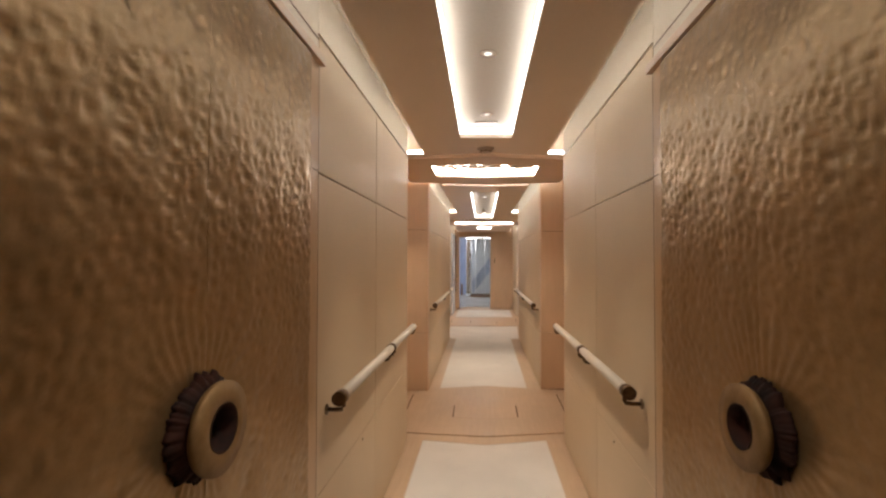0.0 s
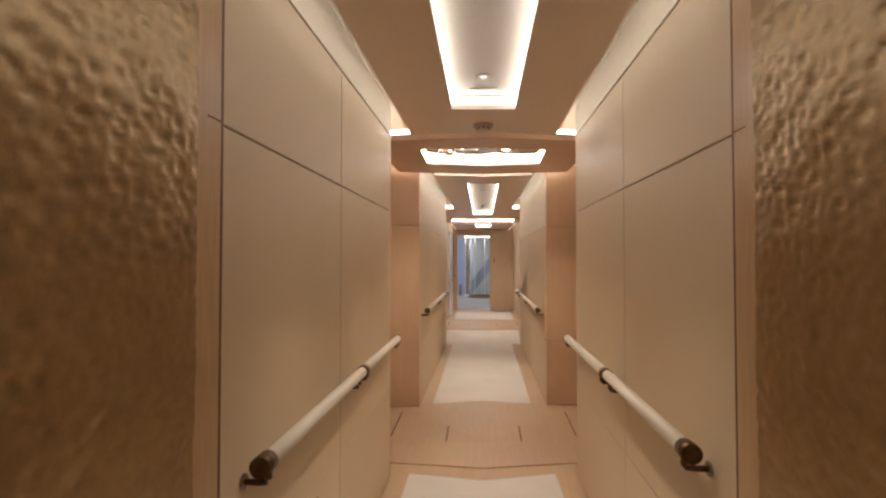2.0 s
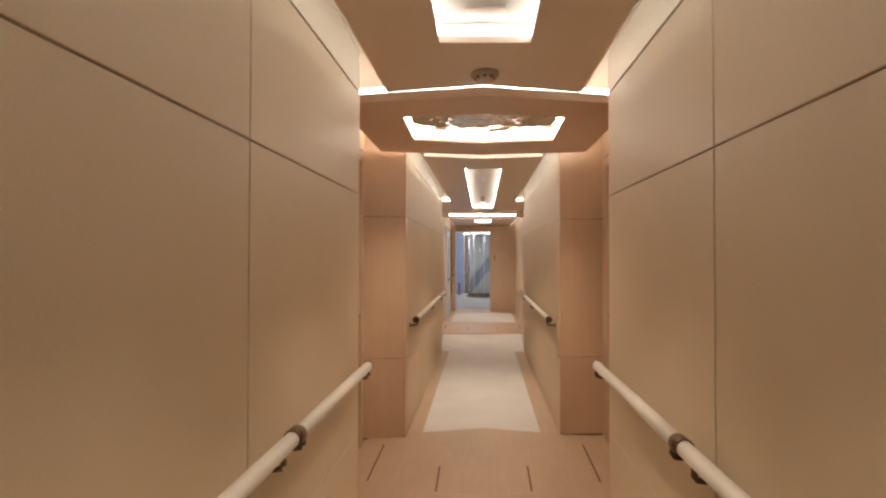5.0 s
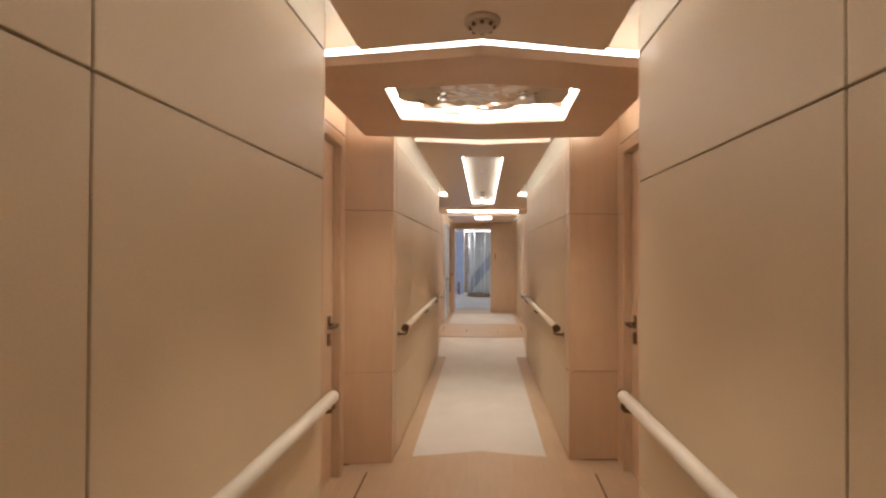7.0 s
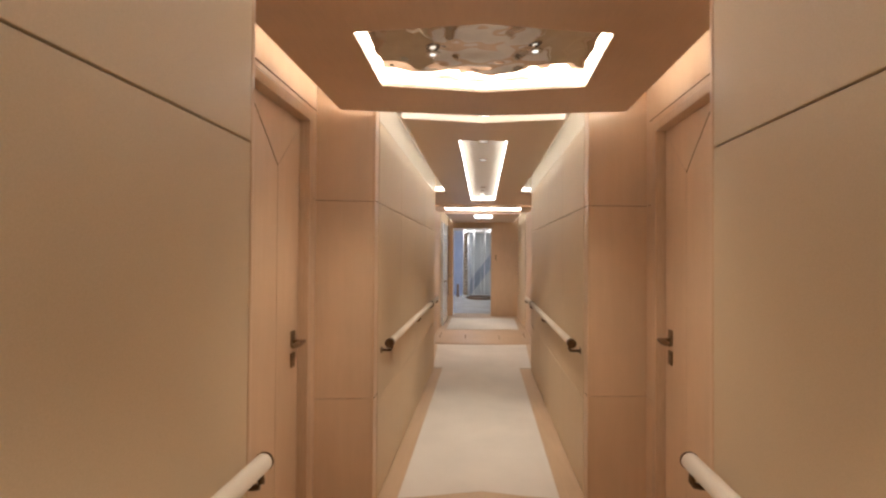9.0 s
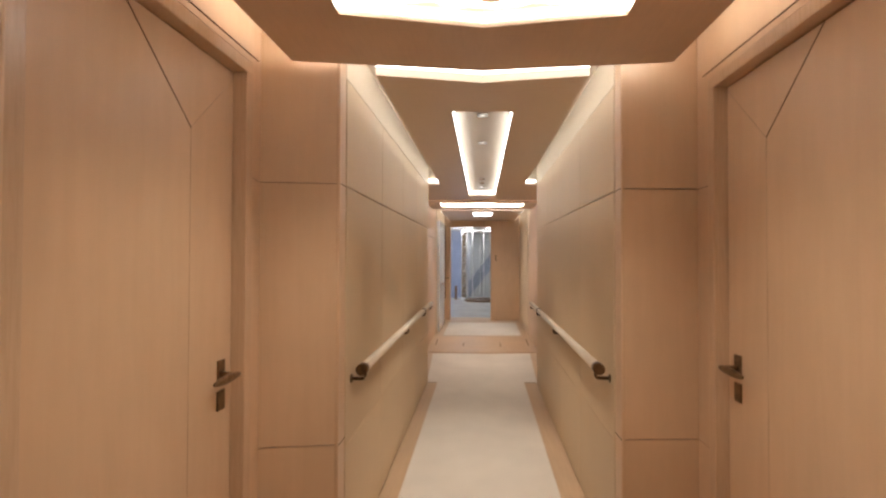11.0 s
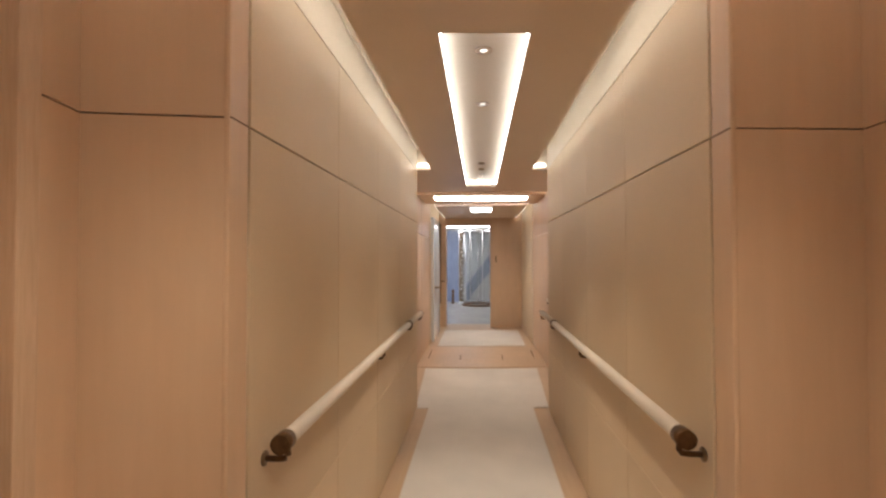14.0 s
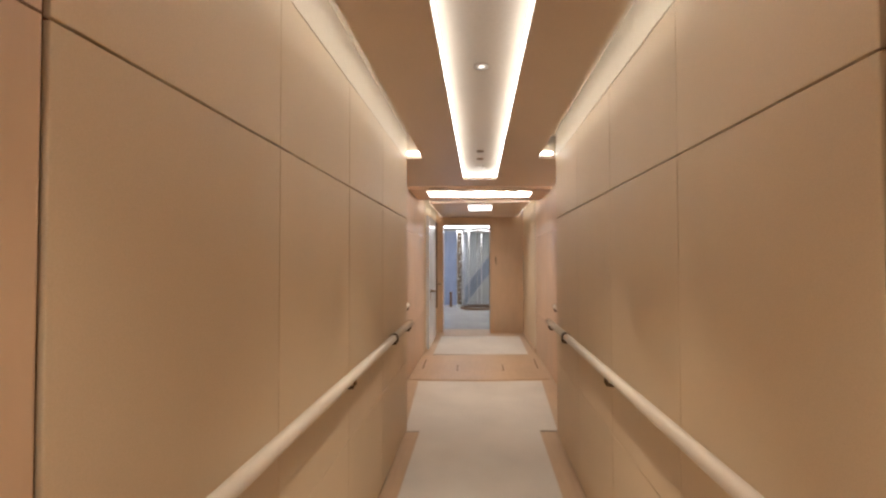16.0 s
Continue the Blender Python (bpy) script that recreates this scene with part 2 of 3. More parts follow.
# ---------- walls ----------
def panel(wall, s, y0, y1, z0, z1, mat, proud=0.018, gap=0.0011, x=W):
    """An upholstered or veneered panel with eased edges on a side wall."""
    a, b = s * x, s * (x + proud)
    return part("panel", B(min(a, b), max(a, b), y0 + gap, y1 - gap, z0, z1, bevel=0.003), mat, wall)


def side_wall(name, s, y0, y1, seams, mat, label):
    JOINT = JOINTS[s] if y0 > 5 else FIRST_JOINTS[s]
    a, b = s * (W + 0.012), s * (W + 0.14)
    wall = structure(name, B(min(a, b), max(a, b), y0, y1, 0, ROOF), GAP, label, "wall")
    ys = [y0 + (0.007 if y0 > 5 else 0.0)] + seams + [y1]
    for p, q in zip(ys, ys[1:]):
        gap = 0.0011 if y0 > 5 else 0.003
        panel(wall, s, p, q, JOINT + 0.0026, TOP, mat, gap=gap)
        panel(wall, s, p, q, DADO + 0.0015, JOINT - 0.0026, mat, gap=gap)
        panel(wall, s, p, q, 0.012, DADO - 0.0015, mat, gap=gap)
    c, d = s * W, s * (W + 0.02)
    part("cove_board", B(min(c, d), max(c, d), y0, y1, TOP + (0.003 if y0 > 5 else 0.010), ROOF), COVE, wall)
    return wall


for s, side in ((-1, "west"), (1, "east")):
    side_wall(f"wall_{side}_1", s, YE_BY_SIDE[s], A0[s], [2.955 if s < 0 else 3.11], LEATHER, "cream leather wall panels with dark joints")
    side_wall(f"wall_{side}_2", s, EDGE[s], Y_B0, [y + 0.085 * s for y in (6.42, 7.18, 7.94)], LEATHER, "long run of cream leather wall panels")


# corner posts at the wall ends
def corner_post(s, y0, y1, deep=0.03, joints=()):
    bm = B(min(s * (W + 0.001), s * (W + deep)), max(s * (W + 0.001), s * (W + deep)), y0, y1, 0, CZ + 0.15, bevel=0.006)
    post = tagged(part("corner_post", bm, VENEER), "light wood corner post ending the leather wall", "post", "corner posts")
    for z in joints:
        a, b = s * (W - 0.0004), s * (W + 0.004)
        part("joint_line", B(min(a, b), max(a, b), y0 + 0.003, y1 - 0.003, z - 0.002, z + 0.002), GAP, post)
    return post


# ---------- lobbies ----------
OUT = {-1: 0.20, 1: 0.12}          # how far the returns beside the doors turn, by side


def return_wall(name, s, y0, y1, x0, x1, label, turn=0.0):
    JOINT = JOINTS[s]

    def wedge(inset, z0, z1):
        a, b = y0 + inset, y0 + inset + s * turn * (x1 - x0)
        q = [(s * x0, a), (s * x1, b), (s * x1, y1 - inset), (s * x0, y1 - inset)]
        return prism(bmesh.new(), q, z0, z1)

    wall = structure(name, wedge(0.012, 0, ROOF), GAP, label, "wall")
    for z0, z1 in ((0.012, 0.6458), (0.6502, JOINT - 0.0024), (JOINT + 0.0024, ROOF)):
        part("panel", wedge(0, z0, z1), VENEER, wall)
    return wall


for s, side in ((-1, "west"), (1, "east")):
    return_wall(f"wall_{side}_lobby_near", s, A0[s] - 0.12, A0[s], W + 0.142, 1.30, "pale veneered return wall of the lobby")
    return_wall(f"wall_{side}_lobby_far", s, FACE[s], EDGE[s] - 0.001, W + 0.016, 1.30, "pale veneered return wall beside the door", OUT[s])
    # door wall with a through opening
    JOINT = JOINTS[s]
    LX, LC = (0.945, 0.967) if s < 0 else (0.985, 0.988)
    YR = FACE[s] + s * OUT[s] * (LC - W - 0.016)
    D1, DH = (5.24, 2.218) if s < 0 else (5.525, 2.205)
    D0 = D1 - 0.88
    wall = structure(f"wall_{side}_lobby_door", B(min(s * LX, s * (LX + 0.16)), max(s * LX, s * (LX + 0.16)), A0[s], D0 - 0.05, 0, ROOF), VENEER, "pale veneered wall with a framed door", "wall")
    slant = [(s * LX, D1 + 0.05), (s * LC, YR), (s * (LC + 0.12), YR), (s * (LC + 0.12), D1 + 0.05)]
    for z0, z1 in ((0.0, 0.6465), (0.6502, JOINT - 0.0024), (JOINT + 0.0024, ROOF)):
        part("panel", prism(bmesh.new(), slant, z0, z1), VENEER, wall)
    part("joint_back", prism(bmesh.new(), [(x + s * 0.006, min(y + 0.001, YR)) for x, y in slant], 0.64, JOINT + 0.01), GAP, wall)
    part("panel", B(min(s * LX, s * (LX + 0.16)), max(s * LX, s * (LX + 0.16)), D0 - 0.05, D1 + 0.05, DH + 0.055, ROOF), VENEER, wall)
    x0, x1 = s * (LX - 0.006), s * (LX + 0.15)
    lo, hi = min(x0, x1), max(x0, x1)
    part("trim_line", B(min(s * (LX - 0.003), s * LX), max(s * (LX - 0.003), s * LX), A0[s] + 0.02, D1 + 0.1, DH + 0.082, DH + 0.086), GAP, wall)
    frame_ob = thing("door_frame", "pale veneered door frame with splayed reveal", "door frame", "lobby door frames")
    part("jamb", B(lo, hi, D0 - 0.05, D0, 0, DH, bevel=0.004), TRIM, frame_ob)
    part("jamb", B(lo, hi, D1, D1 + 0.05, 0, DH, bevel=0.004), TRIM, frame_ob)
    part("head", B(lo, hi, D0 - 0.05, D1 + 0.05, DH, DH + 0.05, bevel=0.004), TRIM, frame_ob)
    # leaf
    door = thing(f"door_{1 if s < 0 else 2}", "closed pale veneered cabin door with bronze lever", "door", "lobby doors")
    fx = LX + 0.05
    a, b = s * fx, s * (fx + 0.045)
    part("leaf", B(min(a, b), max(a, b), D0 + 0.003, D1 - 0.003, 0.008, DH - 0.004, bevel=0.003), VENEER, door)

    def strip(y0, z0, y1, z1, w=0.004):
        bm = bmesh.new()
        d = Vector((0, y1 - y0, z1 - z0))
        n = Vector((0, -d.z, d.y)).normalized() * w / 2
        q = [Vector((0, y0, z0)) - n, Vector((0, y0, z0)) + n, Vector((0, y1, z1)) + n, Vector((0, y1, z1)) - n]
        lo_, hi_ = ([bm.verts.new((s * xx, v.y, v.z)) for v in q] for xx in (fx - 0.0015, fx + 0.004))
        bm.faces.new(lo_)
        bm.faces.new(hi_[::-1])
        for k in range(4):
            bm.faces.new((lo_[k], lo_[(k + 1) % 4], hi_[(k + 1) % 4], hi_[k]))
        bmesh.ops.recalc_face_normals(bm, faces=bm.faces)
        return bm

    VY = D1 - 0.265
    part("groove", strip(VY, 0.02, VY, 1.92, 0.003), TRIM, door)
    part("groove", strip(VY, 1.92, VY - 0.29, 2.20), GAP, door)
    part("groove", strip(VY, 1.92, D1 - 0.005, 2.185, 0.003), TRIM, door)
    hx, hy, hz = s * (fx - 0.006), D1 - 0.075, 1.03
    plate = part("backplate", B(min(hx, hx + s * 0.006), max(hx, hx + s * 0.006), hy - 0.024, hy + 0.024, hz - 0.03, hz + 0.055, bevel=0.002), BRONZE, door, "dark bronze backplate")
    part("keyhole_plate", B(min(hx, hx + s * 0.006), max(hx, hx + s * 0.006), hy - 0.024, hy + 0.024, hz - 0.135, hz - 0.06, bevel=0.002), BRONZE, door, "dark bronze lock plate")
    bm = bmesh.new()
    tube(bm, [(hx, hy, hz), (hx - s * 0.045, hy, hz)], 0.011)
    # flattened leaf-shaped grip
    rows = []
    for i in range(13):
        f = i / 12
        y = hy + 0.035 - 0.165 * f
        r = 0.017 * math.sin(math.pi * (0.12 + 0.80 * f)) ** 0.7
        rows.append([bm.verts.new((hx - s * 0.05 + 0.8 * r * math.cos(2 * math.pi * k / 14), y, hz - 0.004 + r * math.sin(2 * math.pi * k / 14))) for k in range(14)])
    for ra, rb in zip(rows, rows[1:]):
        for k in range(14):
            bm.faces.new((ra[k], ra[(k + 1) % 14], rb[(k + 1) % 14], rb[k])).smooth = True
    bm.faces.new(rows[0][::-1])
    bm.faces.new(rows[-1])
    bmesh.ops.recalc_face_normals(bm, faces=bm.faces)
    part("lever", bm, BRONZE, door, "worn bronze leaf-shaped lever")
    corner_post(s, FACE[s] - 0.004, EDGE[s] - 0.002, 0.017, (0.648, JOINT))
    corner_post(s, A0[s], A0[s] + 0.022)
    corner_post(s, Y_B0 + 0.0, Y_B0 + 0.022)
    # far lobby: straight veneered side walls, then cream ones
    wall = structure(f"wall_{side}_far_lobby", B(min(s * (XB + 0.012), s * 1.0), max(s * (XB + 0.012), s * 1.0), Y_B0, Y_B1, 0, ROOF), GAP, "pale veneered side wall of the far lobby", "wall")
    for y0, y1 in ((Y_B0 + 0.002, 9.92), (9.924, 11.03), (11.034, Y_B1 - 0.002)):
        for z0, z1 in ((0.012, 0.6485), (0.6515, JOINT - 0.0015), (JOINT + 0.0015, ROOF)):
            part("panel", B(min(s * XB, s * (XB + 0.017)), max(s * XB, s * (XB + 0.017)), y0, y1, z0, z1, bevel=0.003), VENEER, wall)
    structure(f"wall_{side}_far_lobby_near", B(min(s * (W + 0.142), s * 1.0), max(s * (W + 0.142), s * 1.0), Y_B0 - 0.1, Y_B0 - 0.001, 0, ROOF), VENEER, "veneered return closing the far lobby", "wall")
    post = B(min(s * (XB - 0.011), s * (XB + 0.03)), max(s * (XB - 0.011), s * (XB + 0.03)), Y_B1 - 0.012, Y_B1 + 0.02, 0, ROOF, bevel=0.005)
    tagged(part("corner_post", post, COVE), "cream edge post of the far passage", "post", "corner posts")
    structure(f"wall_{side}_3", B(min(s * X3, s * (X3 + 0.14)), max(s * X3, s * (X3 + 0.14)), Y_B1 + 0.021, 14.40, 0, ROOF), LEATHER, "cream wall of the short far passage", "wall")
    tagged(part("baseboard", B(min(s * (X3 - 0.012), s * X3), max(s * (X3 - 0.012), s * X3), Y_B1 + 0.03, Y_END - 0.01, 0, 0.06, bevel=0.003), TRIM), "low honey wood baseboard", "baseboard", kind="structure")

# far wall with the doorway
OX0, OX1, OH = -0.73, 0.225, 2.15
far = structure("wall_north", B(OX1, X3 - 0.001, Y_END, Y_END + 0.3, 0, ROOF), VENEER, "pale veneered wall beside the open doorway", "wall")
part("panel", B(-X3 + 0.001, OX0, Y_END, Y_END + 0.3, 0, ROOF), VENEER, far)
part("panel", B(OX0, OX1, Y_END + 0.02, Y_END + 0.3, OH, ROOF), VENEER, far)
part("panel", B(OX1 - 0.02, OX1, Y_END + 0.01, Y_END + 0.34, 0, OH), TRIM, far)
sw = thing("wall_switch", "small dark switch plate beside the doorway", "switch")
part("plate", B(OX1 + 0.085, OX1 + 0.11, Y_END - 0.008, Y_END, 1.36, 1.50, bevel=0.003), BRONZE, sw)

# ---------- hammered doors at the start ----------
def hammered_leaf(s, y0, y1, z0, z1, ring):
    """Beaten metal: shallow overlapping dimples, running in rays round the ring pull."""
    bm = bmesh.new()
    y0 = max(y0, -0.2)
    ny, nz = int((y1 - y0) / 0.0075), int((z1 - z0) / 0.0085)
    rows = []
    for i in range(ny + 1):
        row = []
        for j in range(nz + 1):
            y, z = y0 + (y1 - y0) * i / ny, z0 + (z1 - z0) * j / nz
            dy, dz = y - ring[0], z - ring[1]
            r = math.hypot(dy, dz)
            a = math.atan2(dz, dy)
            p = Vector((y * 27, z * 38, s * 3.1)) + 0.5 * Vector((noise.noise(Vector((y * 9, z * 9, 4))), noise.noise(Vector((y * 9, z * 9, 8))), 0))
            near = noise.voronoi(p)[0]
            pit = min(1.0, (near[1] - near[0]) * 1.6)
            f = max(0.0, 1 - r / 0.34)
            h = -0.0037 * pit * (1 - 0.7 * f) + f * 0.0028 * math.sin(a * 40 + 5 * noise.noise(Vector((y * 7, z * 7, 1))))
            h += 0.005 * noise.noise(Vector((y * 2.6, z * 2.6, 7 * s))) + 0.003 * noise.noise(Vector((y * 9, z * 9, 7 * s)))
            if j in (0, nz):
                h = -0.002
            row.append(bm.verts.new((s * (W - 0.024 - h), y, z)))
        rows.append(row)
    for i in range(ny):
        for j in range(nz):
            bm.faces.new((rows[i][j], rows[i + 1][j], rows[i + 1][j + 1], rows[i][j + 1])).smooth = True
    # thickness: a rim with corners of its own, so that the face shades smoothly up to the joint
    edges = ([rows[i][0] for i in range(ny + 1)], [rows[ny][j] for j in range(nz + 1)], [rows[i][nz] for i in range(ny, -1, -1)], [rows[0][j] for j in range(nz, -1, -1)])
    for line in edges:
        front = [bm.verts.new(v.co) for v in line]
        behind = [bm.verts.new((s * (W + 0.045), v.co.y, v.co.z)) for v in line]
        for k in range(len(line) - 1):
            bm.faces.new((front[k], front[k + 1], behind[k + 1], behind[k]))
    bm.faces.new([bm.verts.new((s * (W + 0.045), y, z)) for y, z in ((y0, z0), (y1, z0), (y1, z1), (y0, z1))])
    bmesh.ops.recalc_face_normals(bm, faces=bm.faces)
    return bm


for s, side in ((-1, "west"), (1, "east")):
    RY, PY, RZ, YE = (1.325, 1.30, 1.13, YE_BY_SIDE[s]) if s < 0 else (1.515, 1.49, 1.10, YE_BY_SIDE[s])
    structure(f"wall_{side}_0", B(min(s * (W + 0.06), s * (W + 0.2)), max(s * (W + 0.06), s * (W + 0.2)), Y_BACK, YE, 0, ROOF), TRIM, "wall behind the beaten metal doors", "wall")
    header = structure(f"trim_header_{side}", B(min(s * W, s * (W + 0.058)), max(s * W, s * (W + 0.058)), Y_BACK, YE - 0.004, 2.222, ROOF), COVE, "cream header board over the metal doors", "trim")
    part("bead", B(min(s * (W - 0.030), s * (W + 0.05)), max(s * (W - 0.030), s * (W + 0.05)), Y_BACK, YE - 0.004, 2.185, 2.22, bevel=0.004), TRIM, header)
    part("shadow_line", B(min(s * (W - 0.001), s * (W + 0.01)), max(s * (W - 0.001), s * (W + 0.01)), Y_BACK, YE - 0.004, 2.288, 2.293), GAP, header)
    jamb = structure(f"trim_jamb_{side}", B(min(s * (W - 0.01), s * (W + 0.056)), max(s * (W - 0.01), s * (W + 0.056)), YE - 0.128, YE - 0.022, 0, 2.185, bevel=0.004), HONEY, "honey wood edge strip beside the metal doors", "trim")
    part("joint_line", B(min(s * (W - 0.0108), s * (W - 0.009)), max(s * (W - 0.0108), s * (W - 0.009)), YE - 0.075, YE - 0.025, FIRST_JOINTS[s] - 0.002, FIRST_JOINTS[s] + 0.002), GAP, jamb)
    part("groove", B(min(s * (W - 0.004), s * (W + 0.05)), max(s * (W - 0.004), s * (W + 0.05)), YE - 0.0215, YE - 0.003, 0, 2.185), REVEAL, jamb, "dark brown reveal strip")
    for y0, y1 in ((Y_BACK + 0.02, RY), (RY + 0.0003, YE - 0.131)):
        d = thing("metal_door", "hammered champagne-gold metal door with beaten dimples", "door", "hammered doors")
        part("leaf", hammered_leaf(s, y0, y1, 0.02, 2.18, (PY, RZ)), HAMMERED, d)
    pull = thing("door_pull", "round satin gold disc pull with a dark oval centre", "door pull", "round pulls")
    m = pose(s * (W - 0.028), PY, RZ, 0, -90 * s, 0)
    # the disc's shadow on the door, modelled as a dark ragged sheet
    bm = bmesh.new()
    spokes = 180
    rim = []
    for k in range(spokes):
        q = 2 * math.pi * k / spokes
        c = Vector((math.cos(q), math.sin(q), 0))
        rim.append(0.106 + 0.012 * noise.noise(c * 5 + Vector((0, 0, s))) + 0.010 * noise.noise(c * 11 + Vector((0, 0, s + 4))) + 0.006 * noise.noise(c * 47))
    edge = [[bm.verts.new(m @ Vector((r * f * math.cos(2 * math.pi * k / spokes), r * f * math.sin(2 * math.pi * k / spokes), h + 0.0015 * noise.noise(Vector((k * 0.35, f * 9, s)))))) for k, r in enumerate(rim)]
            for f, h in ((1.0, -0.004), (0.97, 0.006), (0.86, 0.016), (0.7, 0.022))]
    for ra, rb in zip(edge, edge[1:]):
        for k in range(spokes):
            bm.faces.new((ra[k], ra[(k + 1) % spokes], rb[(k + 1) % spokes], rb[k])).smooth = True
    bm.faces.new(edge[3])
    bm.faces.new(edge[0][::-1])
    part("rosette", bm, DARKHOLE, pull, "dark ragged sheet shaped as the shadow behind the disc")
    part("stem", lathe(bmesh.new(), [(0.075, 0.004), (0.072, 0.0235)], m), RINGMETAL, pull)
    part("disc", lathe(bmesh.new(), [(0.080, 0.026), (0.090, 0.031), (0.095, 0.040), (0.094, 0.050), (0.052, 0.052), (0.049, 0.049), (0.047, 0.0245)], m), RINGMETAL, pull, "broad satin gold rim")
    cup = lathe(bmesh.new(), [(0.0500, 0.0530), (0.0465, 0.0525), (0.0445, 0.0265), (0.02, 0.026)], m)
    cup.faces.ensure_lookup_table()
    bmesh.ops.delete(cup, geom=[cup.faces[-2]], context="FACES_ONLY")
    part("centre", cup, DARKHOLE, pull, "dark oxblood hollow centre")
structure("wall_south", B(-0.9, 0.9, Y_BACK - 0.12, Y_BACK, 0, ROOF), VENEER, "plain veneered wall closing the passage", "wall")

# ---------- ceilings ----------
TIP = 0.10       # how far the lobby soffit's ends point out
def tray_ceiling(name, pieces, half, t0, t1):
    """A ceiling panel with a lit tray let into it; its ends follow the chevron of the soffit."""
    bm = bmesh.new()
    for q in pieces:
        prism(bm, skewed(q), CZ, CZ + 0.025)
    ob = structure(name, bm, CEILING, "satin tan ceiling panel with a lit tray", "ceiling")

    def slab(x0, x1, y0, y1, z0, z1):
        return prism(bmesh.new(), skewed([(x0, y0), (x1, y0), (x1, y1), (x0, y1)]), z0, z1)

    part("tray_roof", slab(-half - 0.02, half + 0.02, t0 - 0.02, t1 + 0.02, 2.40, 2.415), TRAYROOF, ob)
    for nm, a in (("tray_side", (-half - 0.02, -half, t0 - 0.02, t1 + 0.02)), ("tray_side", (half, half + 0.02, t0 - 0.02, t1 + 0.02)),
                  ("tray_end", (-half, half, t0 - 0.02, t0)), ("tray_end", (-half, half, t1, t1 + 0.02))):
        part(nm, slab(*a, CZ + 0.0251, 2.40), COVE, ob)
    lamp = thing("tray_light", "warm white light line round the ceiling tray", "light", "tray lights")
    z0, z1 = 2.350, 2.385
    part("strip", slab(-half, -half + 0.004, t0 + 0.004, t1 - 0.004, z0, z1), LED, lamp)
    part("strip", slab(half - 0.004, half, t0 + 0.004, t1 - 0.004, z0, z1), LED, lamp)
    part("strip", slab(-half, half, t1 - 0.004, t1, z0, z1), LED, lamp)
    part("strip", slab(-half, half, t0, t0 + 0.004, z0, z1), LED, lamp)
    return ob


H = 0.178
e0 = 4.11
T0, T1 = 0.1, 3.565
tray_ceiling("ceiling_1", [
    [(-CE, Y_BACK), (-H, Y_BACK), (-H, T1), (-H, e0 - 0.064), (-CE, e0)],
    [(H, Y_BACK), (CE, Y_BACK), (CE, e0), (H, e0 - 0.064), (H, T1)],
    [(-H, Y_BACK), (H, Y_BACK), (H, T0), (-H, T0)],
    [(-H, T1), (H, T1), (H, e0 - 0.064), (0, e0 - TIP), (-H, e0 - 0.064)]], H, T0, T1)
f0 = 5.61
U0, U1 = 6.15, 9.90
CB = 10.36
tray_ceiling("ceiling_2", [
    [(-CE, f0), (-H, f0 + 0.055), (-H, U1), (-H, CB - 0.02), (-0.862, CB + 0.03), (-0.862, 10.02), (-0.82, 9.88), (-0.80, 9.5), (-0.80, 8.87), (-CE, 8.87)],
    [(H, f0 + 0.055), (CE, f0), (CE, 8.87), (0.80, 8.87), (0.80, 9.5), (0.82, 9.88), (0.862, 10.02), (0.862, CB + 0.03), (H, CB - 0.02), (H, U1)],
    [(-H, f0 + 0.055), (0, f0 + 0.09), (H, f0 + 0.055), (H, U0), (-H, U0)],
    [(-H, U1), (H, U1), (H, CB - 0.02), (0, CB - 0.035), (-H, CB - 0.02)]], H, U0, U1)

edge_line = thing("ceiling_edge_light", "light line on the pointed edge of the ceiling panel", "light")
for a, b in (((-CE, f0), (-H, f0 + 0.055)), ((-H, f0 + 0.055), (0, f0 + 0.09)), ((0, f0 + 0.09), (H, f0 + 0.055)), ((H, f0 + 0.055), (CE, f0))):
    part("fascia", prism(bmesh.new(), skewed([a, b, (b[0], b[1] + 0.012), (a[0], a[1] + 0.012)]), CZ + 0.0253, CZ + 0.042), COVE, edge_line, "cream upstand below the light line")
    part("strip", prism(bmesh.new(), skewed([(a[0], a[1] + 0.003), (b[0], b[1] + 0.003), (b[0], b[1] + 0.008), (a[0], a[1] + 0.008)]), CZ + 0.0425, CZ + 0.075), GAP_LED, edge_line)

# closed roof above all
structure("ceiling_roof", B(-1.5, 1.5, Y_BACK - 0.1, 14.5, ROOF, ROOF + 0.1), COVE, "plain painted deckhead above the coves", "ceiling")

